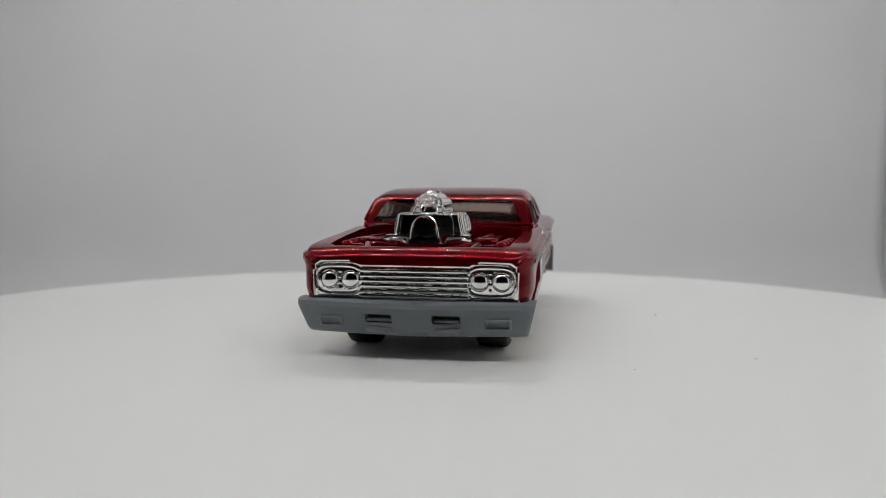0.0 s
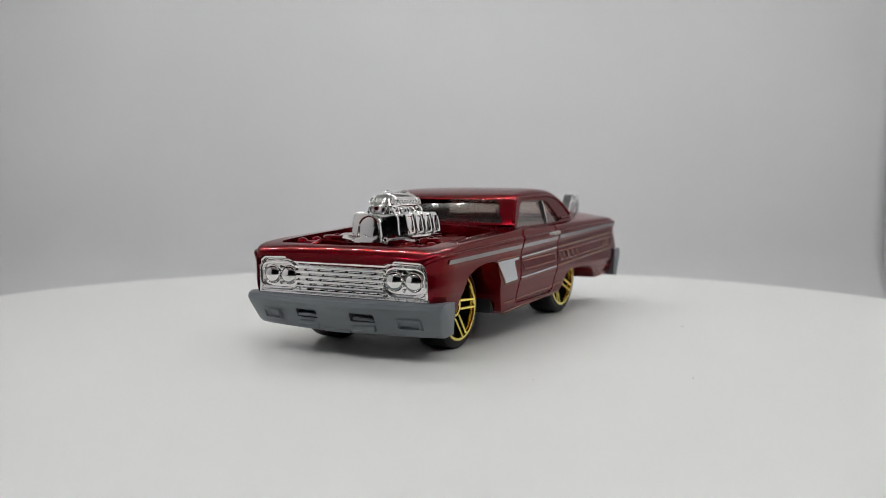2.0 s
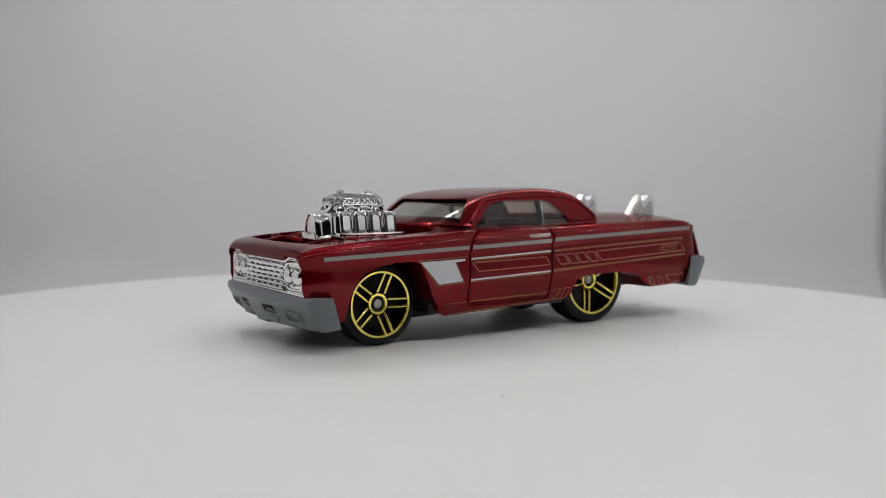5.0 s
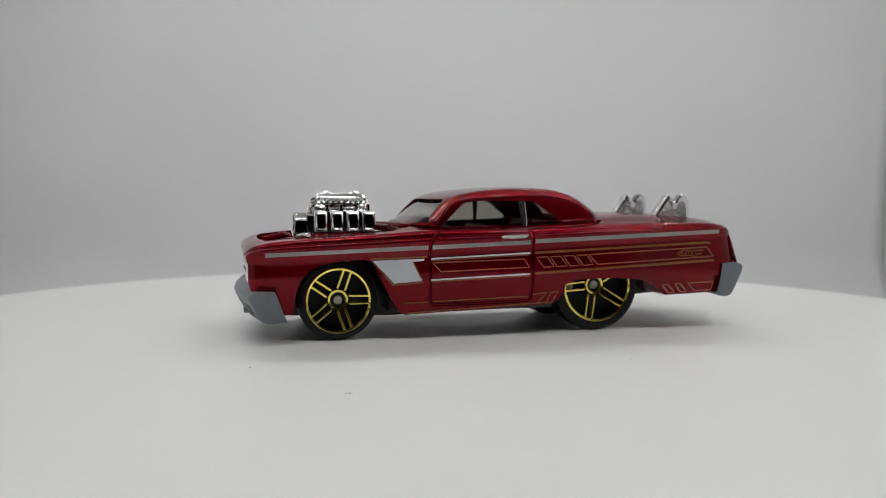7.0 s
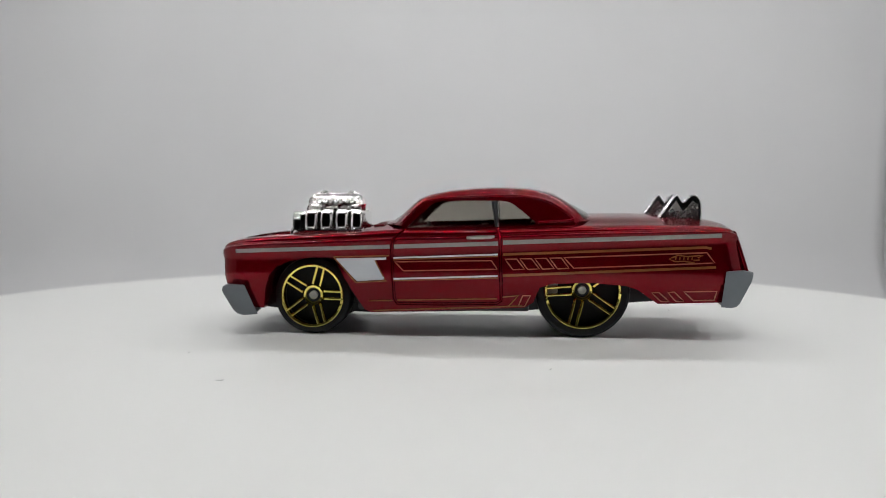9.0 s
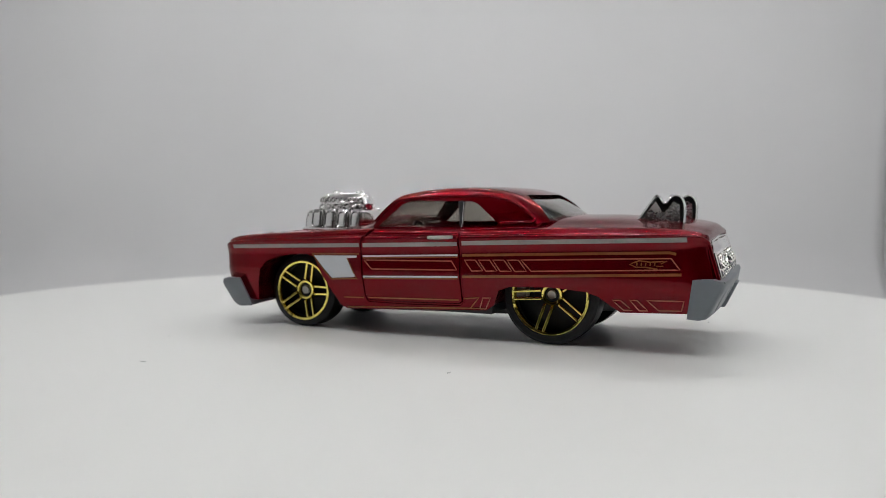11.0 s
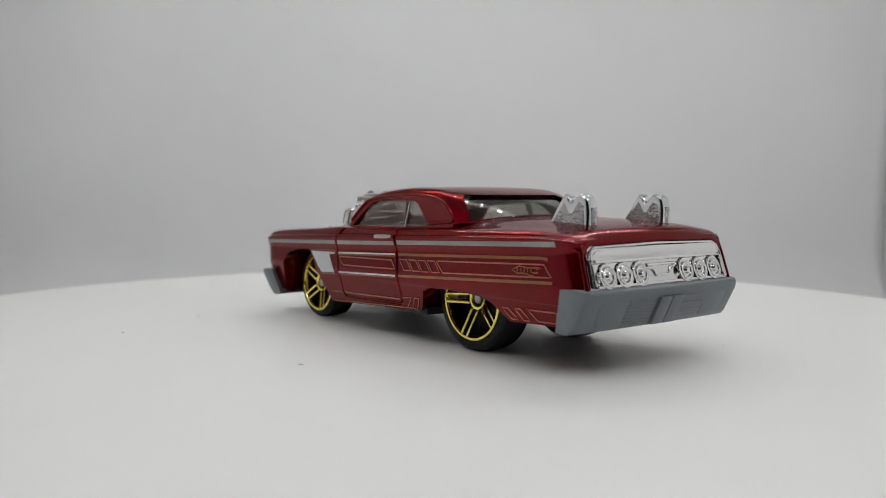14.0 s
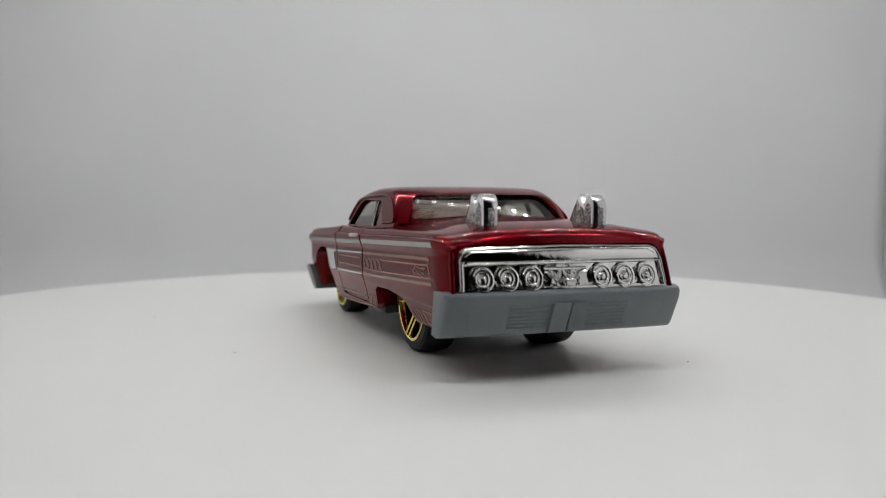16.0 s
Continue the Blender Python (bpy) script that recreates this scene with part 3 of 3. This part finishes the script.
def tail_panel(car):
    lean = leaned
    bm = prism(TAIL, "x", -41.1, -40.0, 0.15, 2)
    p = part("tail_panel", lean(bm), CAST_CHROME, car, "chrome tail panel with six round lamps", 30)
    p.location.x = -0.25 * MM
    part("upper_band", lean(prism([(-12.2, 13.3), (-11.9, 14.2), (-11.2, 14.6), (11.2, 14.6), (11.9, 14.2), (12.2, 13.3)], "x", -41.35, -40.5, 0.12, 2)), CHROME, p)
    part("frame", lean(tube([(-41.2, -12.4, 10.3), (-41.2, -12.2, 13.0), (-41.25, -11.5, 13.15), (-41.25, 11.5, 13.15), (-41.2, 12.2, 13.0), (-41.2, 12.4, 10.3)], 0.2, 8)), CHROME, p)
    for inset in (0.25, 0.62):
        outline = [(-41.25, y * (1 - inset / 13), max(z - inset, 10.4)) for y, z in TAIL]
        part("frame_line", lean(tube(outline, 0.13, 8)), CHROME, p)
    for s in (1, -1):
        for c in (4.3, 7.2, 10.1):
            lamp = turned([(0, -0.75), (0.3, -0.72), (0.45, -0.5), (0.55, -0.3), (0.72, -0.32), (0.82, -0.52), (0.95, -0.52), (1.05, -0.25), (1.14, -0.22), (1.22, -0.42), (1.36, -0.40), (1.42, -0.1), (1.42, 0.4), (0, 0.4)], 40, "x", (-41.12, s * c, 11.5))
            part("tail_lamp", lean(lamp), CHROME, p, "ringed round chrome tail lamp", 45)
    part("badge", lean(tube([(-41.2, y, z) for y, z in ((-2.6, 12.45), (-2.6, 12.15), (-1.7, 12.0), (-1.2, 11.2), (1.2, 11.2), (1.7, 12.0), (2.6, 12.15), (2.6, 12.45))], 0.16, 8, True)), CHROME, p, "raised trapezoid outline in the centre")
    part("lower_bar", lean(block(-41.45, -40.7, -11.8, 11.8, 10.25, 10.55, 0.08)), CHROME, p)
    return p


# ---- engine ----
def soft_square(v):
    return math.copysign(abs(v) ** 0.5, v)


def engine(car):
    e = part("engine", joined(block(11.6, 21.6, -5.6, 5.6, 12.8, 14.5, 0.3), block(11.9, 21.2, -3.6, 3.6, 14.3, 17.9, 0.4, 2, 0.9)), CHROME, car, "chrome blown engine standing out of the hood", 30)
    part("flange", prism([(11.4, -5.7), (21.8, -5.7), (21.8, 5.7), (11.4, 5.7)], "z", 14.55, 15.1, 0.22, 2), CHROME, e)
    for s in (1, -1):
        for k in range(4):
            x = 12.0 + 2.35 * k
            rib = block(x, x + 1.95, 2.3, 4.65, 15.0, 18.0, 0.0)
            for v in rib.verts:
                if v.co.z > 16 and v.co.y > 4:
                    v.co.y -= 0.6
            rib = bevelled(rib, 0.42, 3)
            part("intake_tube", rib if s > 0 else mirrored(rib), CHROME, e, "rounded chrome intake stack", 40)
            ring = [(x + 0.98 + 0.72 * soft_square(math.cos(a)), 4.36 - 0.24 * soft_square(math.sin(a)), 16.45 + 1.15 * soft_square(math.sin(a))) for a in np.linspace(0, 2 * math.pi, 21)[:-1]]
            lip = tube([(px, py * 1.0, pz) for px, py, pz in ring], 0.14, 6, True)
            part("lip", lip if s > 0 else mirrored(lip), CHROME, e)
    # drive cover at the front
    arch = [(-2.3, 13.2), *[(1.85 * math.cos(a), 15.85 + 1.85 * math.sin(a)) for a in np.linspace(math.pi, 0, 13)], (2.3, 13.2)]
    part("drive_cover", prism(arch, "x", 21.0, 23.5, 0.3, 2), CHROME, e, "arched chrome belt drive cover", 35)
    part("cover_rim", tube([(23.5, y * 0.9, z - 0.12) for y, z in arch], 0.17, 8), CHROME, e)
    step = [(-2.25, 13.2), (-2.1, 14.6), (-1.4, 14.75), (-0.7, 15.15), (0, 14.85), (0.7, 14.75), (1.4, 15.1), (2.1, 14.7), (2.25, 13.2)]
    part("cover_step", prism(step, "x", 23.2, 23.9, 0.2, 2), CHROME, e)
    part("front_plate", prism([(-3.9, 13.4), (-3.5, 17.3), (-3.1, 17.8), (3.1, 17.8), (3.5, 17.3), (3.9, 13.4)], "x", 20.9, 22.0, 0.25, 2), CHROME, e)
    for s in (1, -1):
        part("water_pipe", tube([(22.0, s * 2.4, 13.6), (23.0, s * 3.0, 14.3), (22.4, s * 4.6, 14.5), (21.2, s * 5.6, 14.2)], 0.42, 10), CHROME, e)
    # blower
    def around(hx, hy, z, power=0.55, steps=40):
        ring = []
        for k in range(steps):
            c, d = math.cos(2 * math.pi * k / steps), math.sin(2 * math.pi * k / steps)
            ring.append((16.7 + hx * math.copysign(abs(c) ** power, c), hy * math.copysign(abs(d) ** power, d), z))
        return ring
    levels = [(4.35, 1.75, 17.6), (4.5, 1.88, 17.9), (4.5, 1.88, 18.75), (4.62, 1.98, 18.9), (4.55, 1.94, 19.05), (4.35, 1.82, 19.4), (4.2, 1.7, 19.8), (3.95, 1.5, 20.2), (3.6, 1.2, 20.5), (3.0, 0.8, 20.62)]
    b = part("blower", loft([around(*lv) for lv in levels]), CHROME, e, "domed chrome blower case with beaded sides", 50)

    def oval(cx, cy, cz, dx, dy, w, h, r):
        ring = [(cx + dx * w * soft(math.cos(t)), cy + dy * w * soft(math.cos(t)), cz + h * soft(math.sin(t))) for t in np.linspace(0, 2 * math.pi, 19)[:-1]]
        return tube([(px - (pz - cz) * 0.45 * dy * (1 if cx > 0 else 1), py - (pz - cz) * 0.45 * math.copysign(1, cy) * dx, pz) for px, py, pz in ring], r, 6, True)

    def soft(v):
        return math.copysign(abs(v) ** 0.7, v)
    for s in (1, -1):
        for k in range(9):
            part("bead", oval(13.3 + 0.85 * k, s * 1.72, 19.55, 1, 0, 0.27, 0.38, 0.14), CHROME, b)
        for k in range(4):
            part("port", oval(13.6 + 2.1 * k, s * 1.9, 18.35, 1, 0, 0.8, 0.42, 0.13), CHROME, b)
    for k in range(5):
        y = -1.16 + 0.58 * k
        part("bead", oval(20.98 - 0.05 * y * y, y, 19.55, 0, 1, 0.24, 0.36, 0.12), CHROME, b)
    part("port", oval(21.2, 0, 18.35, 0, 1, 1.35, 0.42, 0.15), CHROME, b)
    for x in (18.8, 14.4):
        part("cap", turned([(0, 21.05), (0.35, 21.0), (0.65, 20.85), (0.8, 20.6), (0.8, 20.45), (0, 20.4)], 24, "z", (x, 0, 0)), CHROME, b, "small round carburettor cap")
    return e


def bay_details(body_ob):
    """Red lumps cast in the engine bay, and the cowl louvres."""
    for s in (1, -1):
        part("valve_cover", prism([(12, s * 6.2), (21, s * 6.2), (22, s * 7.0), (22, s * 8.4), (21.2, s * 9.3), (12.5, s * 9.3), (11.6, s * 8.2)], "z", 12.9, 14.75, 0.5, 3), PAINT, body_ob)
        for k in range(4):
            part("bolt", turned([(0, 15.0), (0.3, 14.92), (0.42, 14.6), (0.42, 14.3), (0, 14.3)], 14, "z", (13.4 + 2.2 * k, s * 7.6, 0)), PAINT, body_ob)
        part("hose", tube([(27.8, s * 6.5, 13.3), (24.6, s * 7.2, 13.9), (23.6, s * 6.0, 13.8), (22.8, s * 4.0, 13.5)], 0.5, 10), PAINT, body_ob)
        part("inner_box", block(23.4, 25.6, s * 8.6 - 0.8, s * 8.6 + 0.8, 12.9, 14.1, 0.4, 3), PAINT, body_ob)
        for k in range(4):
            part("bay_lump", turned([(0, 1.0), (0.45, 0.9), (0.75, 0.55), (0.85, 0), (0.85, -0.6), (0, -0.6)], 14, "z", (24.6 - 3.3 * k, s * (10.1 + 0.12 * k), 13.5)), PAINT, body_ob, "", 60)
    for k in range(22):
        y = -8.9 + 0.85 * k
        part("louvre", block(8.0, 9.6, y - 0.22, y + 0.22, z_crown(8.8) - 0.4, z_crown(8.8) + 0.10 - 0.0016 * y * y, 0.1, 1), PAINT, body_ob)


# ---- exhausts ----
def exhausts(car, sign):
    y = sign * 7.0
    e = empty("exhaust_stacks", car, "pair of chrome exhaust stacks swept back through the deck")
    outline = [np.array(p) for p in rounded_line([(-30.7, 16.0), (-32.4, 18.3), (-33.65, 20.1), (-34.15, 20.58), (-34.7, 20.2), (-35.15, 19.55), (-35.75, 20.15), (-36.35, 20.58), (-37.05, 20.5), (-37.6, 19.9), (-37.85, 18.8), (-37.88, 16.0)], 3)]
    n = len(outline)

    def shrunk(d):
        ring = []
        for k, p in enumerate(outline):
            run = outline[min(k + 1, n - 1)] - outline[max(k - 1, 0)]
            run = run / np.linalg.norm(run)
            ring.append(p + d * np.array((-run[1], run[0])) if k not in (0, n - 1) else p)
        return ring
    layers = [(-0.92, 0.3), (-0.86, 0.15), (-0.72, 0.05), (-0.5, 0), (0.5, 0), (0.72, 0.05), (0.86, 0.15), (0.92, 0.3)]
    part("twin_stack", loft([[(px, y + dy, pz) for px, pz in shrunk(d)] for dy, d in layers]), PIPE, e, "", 70)
    for side in (1, -1):
        a, b = sorted((y + side * 0.7, y + side * 0.95))
        part("web", prism([(-31.8, 16.6), (-34.1, 19.7), (-35.0, 18.3), (-35.3, 18.3), (-36.4, 19.7), (-37.2, 19.2), (-37.3, 16.6)], "y", a, b, 0.05, 1), CAST, e, "rough cast web", 40)
    part("rear_face", block(-37.9, -37.5, y - 0.4, y + 0.4, 16.4, 19.0, 0.06, 1), CAST, e, "rough cast rear face")
    return e


# ---- cabin ----
def cabin(car):
    c = part("interior", block(5.0, -17.2, -10.2, 10.2, 6.3, 10.5, 0.3), SEAT, car, "cream plastic interior tub")
    for x, z, dep in ((-4.8, 15.5, 1.5), (-13.2, 16.3, 1.3)):
        for s in (1, -1):
            back = prism([(x, 10), (x - dep - 0.9, z), (x - dep + 0.3, z + 0.25), (x + 1.3, 12.2), (x + 4.2, 12.0), (x + 4.2, 10)], "y", s * 5 - 4.4, s * 5 + 4.4, 0.5, 3)
            part("seat", back, SEAT, c, "cream moulded seat")
    part("dashboard", block(2.2, 5.0, -10.2, 10.2, 10.4, 15.3, 0.6, 3), BASE, c, "dark dashboard")
    wheel_ring = [(1.4 + 0.9 * math.sin(a) * 0.55, 4.9 + 2.0 * math.cos(a), 14.6 + 1.6 * math.sin(a)) for a in np.linspace(0, 2 * math.pi, 25)[:-1]]
    part("steering_wheel", tube(wheel_ring, 0.25, 8, True), BASE, c)
    return c


# ---- printed decoration and handles ----
def patch(points, sign, lift=0.05):
    """A closed outline in (x, z) filled and laid on the body's side, in narrow level strips."""
    bm = bmesh.new()
    zs = [p[1] for p in points]
    levels = np.unique(np.round(np.concatenate([np.arange(min(zs), max(zs), 0.3), zs]), 4))

    def span(z):
        xs = []
        n = len(points)
        for i in range(n):
            (x0, z0), (x1, z1) = points[i], points[(i + 1) % n]
            if min(z0, z1) - 1e-6 <= z <= max(z0, z1) + 1e-6:
                xs += [x0, x1] if abs(z1 - z0) < 1e-6 else [x0 + (x1 - x0) * (z - z0) / (z1 - z0)]
        return min(xs), max(xs)
    rows = []
    for z in levels:
        lo, hi = span(min(max(z, min(zs)), max(zs)))
        rows.append([bm.verts.new((x, sign * (side_y(x, z) + lift), z)) for x in np.linspace(lo, hi, 11)])
    for a, b in zip(rows, rows[1:]):
        for k in range(10):
            bm.faces.new((a[k], a[k + 1], b[k + 1], b[k]))
    return bm


def ribbon(path, sign, width, lift=0.05, closed=False):
    """A printed line of even width along a path in (x, z)."""
    pts = [*path, path[0]] if closed else list(path)
    fine = []
    for a, b in zip(pts, pts[1:]):
        n = max(1, int(math.dist(a, b) / 0.6))
        fine += [(a[0] + (b[0] - a[0]) * k / n, a[1] + (b[1] - a[1]) * k / n) for k in range(n)]
    fine.append(pts[-1])
    bm = bmesh.new()
    rows = []
    m = len(fine)
    for i, (x, z) in enumerate(fine):
        if closed:
            p, q = fine[(i - 1) % (m - 1)], fine[(i + 1) % (m - 1)]
        else:
            p, q = fine[max(i - 1, 0)], fine[min(i + 1, m - 1)]
        d = Vector((q[0] - p[0], q[1] - p[1]))
        d = d.normalized() * width / 2 if d.length > 1e-6 else Vector((width / 2, 0))
        rows.append([bm.verts.new((x - s * d.y, sign * (side_y(x - s * d.y, z + s * d.x) + lift), z + s * d.x)) for s in (1, 0, -1)])
    for a, b in zip(rows, rows[1:]):
        for k in range(2):
            bm.faces.new((a[k], a[k + 1], b[k + 1], b[k]))
    return bm


def decoration(body_ob):
    for s in (1, -1):
        for run, wide in ((((28.5, 12.34), (6.5, 13.15)), 0.56), (((5.9, 13.15), (-8.6, 13.7)), 0.58), (((-9.3, 13.83), (-39.0, 15.02)), 0.6)):
            part("stripe", ribbon(run, s, wide), GREY_INK, body_ob, "silver grey belt stripe")
        part("wedge", patch([(14.2, 11.4), (7.0, 11.6), (7.05, 11.3), (8.55, 11.2), (7.2, 8.5), (11.2, 8.2)], s), WHITE_INK, body_ob, "white printed wedge behind the wheel arch")
        gold = [
            ([(14.5, 11.62), (11.35, 8.0), (7.0, 8.3)], False), ([(14.5, 11.62), (6.6, 11.85)], False),
            ([(8.6, 11.2), (7.25, 8.5)], False),
            ([(5.8, 11.0), (-7.7, 11.3), (-8.5, 10.1), (4.6, 9.75)], True),
            ([(-17.7, 11.8), (-37.1, 12.65), (-38.2, 11.25), (-19.1, 10.35)], True),
            ([(9.6, 5.35), (6.3, 5.45)], False), ([(5.6, 5.5), (-8.5, 5.85)], False),
            ([(-29.85, 7.0), (-30.85, 7.05), (-32.3, 5.8), (-31.2, 5.75)], True), ([(-32.05, 7.1), (-32.95, 7.15), (-34.3, 5.85), (-33.2, 5.8)], True),
            ([(-34.2, 7.2), (-38.7, 7.3), (-38.4, 6.05), (-35.6, 5.95)], True),
            ([(-9.3, 6.1), (-11.5, 6.35), (-10.1, 4.75), (-9.4, 4.75)], False), ([(-12.1, 6.35), (-13.2, 6.4), (-12.4, 4.8), (-11.5, 4.75)], True),
            ([(9.2, 3.9), (-12.0, 4.85)], False),
        ]
        gold += [([(-9.6 - 2.05 * k, 11.5 + 0.07 * k), (-11.2 - 2.05 * k, 11.55 + 0.07 * k), (-12.3 - 2.05 * k, 10.15 + 0.06 * k), (-10.7 - 2.05 * k, 10.05 + 0.06 * k)], True) for k in range(4)]
        for path, closed in gold:
            part("pinstripe", ribbon(path, s, 0.18, 0.06, closed), TAN_INK if closed else GOLD_INK, body_ob)
        for path in ([(-9.3, 9.2), (-38.4, 10.66)], [(-9.3, 12.15), (-36.9, 13.36), (-37.7, 13.2)]):
            part("pinstripe", ribbon(path, s, 0.36, 0.06), GOLD_INK, body_ob)
        for run in (((6.0, 11.55), (-8.6, 12.15)), ((6.0, 8.6), (-8.6, 9.15))):
            part("door_line", ribbon(run, s, 0.24, 0.06), WHITE_INK, body_ob, "thin white printed door line")
            part("pinstripe", ribbon([(run[0][0], run[0][1] - 0.26), (run[1][0], run[1][1] - 0.26)], s, 0.16, 0.06), GOLD_INK, body_ob)
        flame = [(-32.0, 11.75), (-33.2, 12.25), (-34.6, 12.1), (-36.6, 12.3), (-35.9, 11.95), (-36.2, 11.65), (-35.3, 11.6), (-35.5, 11.25), (-34.0, 11.45), (-32.8, 11.4)]
        part("flame_badge", ribbon(flame, s, 0.17, 0.06, True), GOLD_INK, body_ob, "small gold flame outline badge")
        for k in range(5):
            part("badge_bar", ribbon([(-32.9 - 0.55 * k, 11.62), (-32.95 - 0.55 * k, 12.0)], s, 0.16, 0.06), GOLD_INK, body_ob)
        yh = side_y(-6, 14.5)
        handle = tube([(-4.3, yh - 0.15, 14.45), (-4.8, yh + 0.3, 14.5), (-6, yh + 0.42, 14.55), (-7.4, yh + 0.4, 14.6), (-8.0, yh - 0.05, 14.65)], [0.2, 0.26, 0.28, 0.27, 0.2], 10)
        part("door_handle", handle if s > 0 else mirrored(handle), STEEL, body_ob, "bright raised door handle")


def toy_car():
    car = tagged(empty("toy_car"), "dark red die-cast lowrider toy car with gold wheels on the turntable", "toy car")
    shell = body(car)
    greenhouse(car)
    chassis(car)
    front_bumper(car)
    rear_bumper(car)
    grille(car)
    tail_panel(car)
    engine(car)
    cabin(car)
    for s in (1, -1):
        exhausts(car, s)
        wheel(car, 18.4, 8.8, 5.65, 5.65, 4.62, 4.4, 1, s, 1.1)
        wheel(car, -20.7, 8.6, 6.8, 6.8, 5.45, 4.6, -106, s, 1.5)
    bay_details(shell)
    decoration(shell)
    return car


platter = turntable()
car = toy_car()


def specks(table):
    """Dust fibres lying on the platter."""
    for x, y, length, turn in ((-24.5, -41.7, 0.8, 10), (12.6, -35.1, 0.5, 60), (39.9, 15.1, 0.35, 100), (-32.8, -25.6, 0.3, 30)):
        a = radians(turn)
        p = [(x + length * k * math.cos(a + 0.3 * k), y + length * k * math.sin(a + 0.3 * k), 0.05) for k in (-0.5, 0, 0.5)]
        part("dust_fibre", tube(p, 0.028, 5), SPECK, table, "tiny dark dust fibre")


specks(platter)


def motions():
    """The platter turns evenly and carries the car."""
    times = [0.5 * k for k in range(33)]
    walk(platter, [(t, pose(0, 0, 0, 0, 0, RATE * (t - 9.0))) for t in times])
    seat = pose(0, 0, 0, 0, 0, -4.043) @ pose(0, -0.00125, 0, 0, 0, 180)
    walk(car, [(t, pose(0, 0, 0, 0, 0, RATE * (t - 9.0)) @ seat) for t in times])


motions()
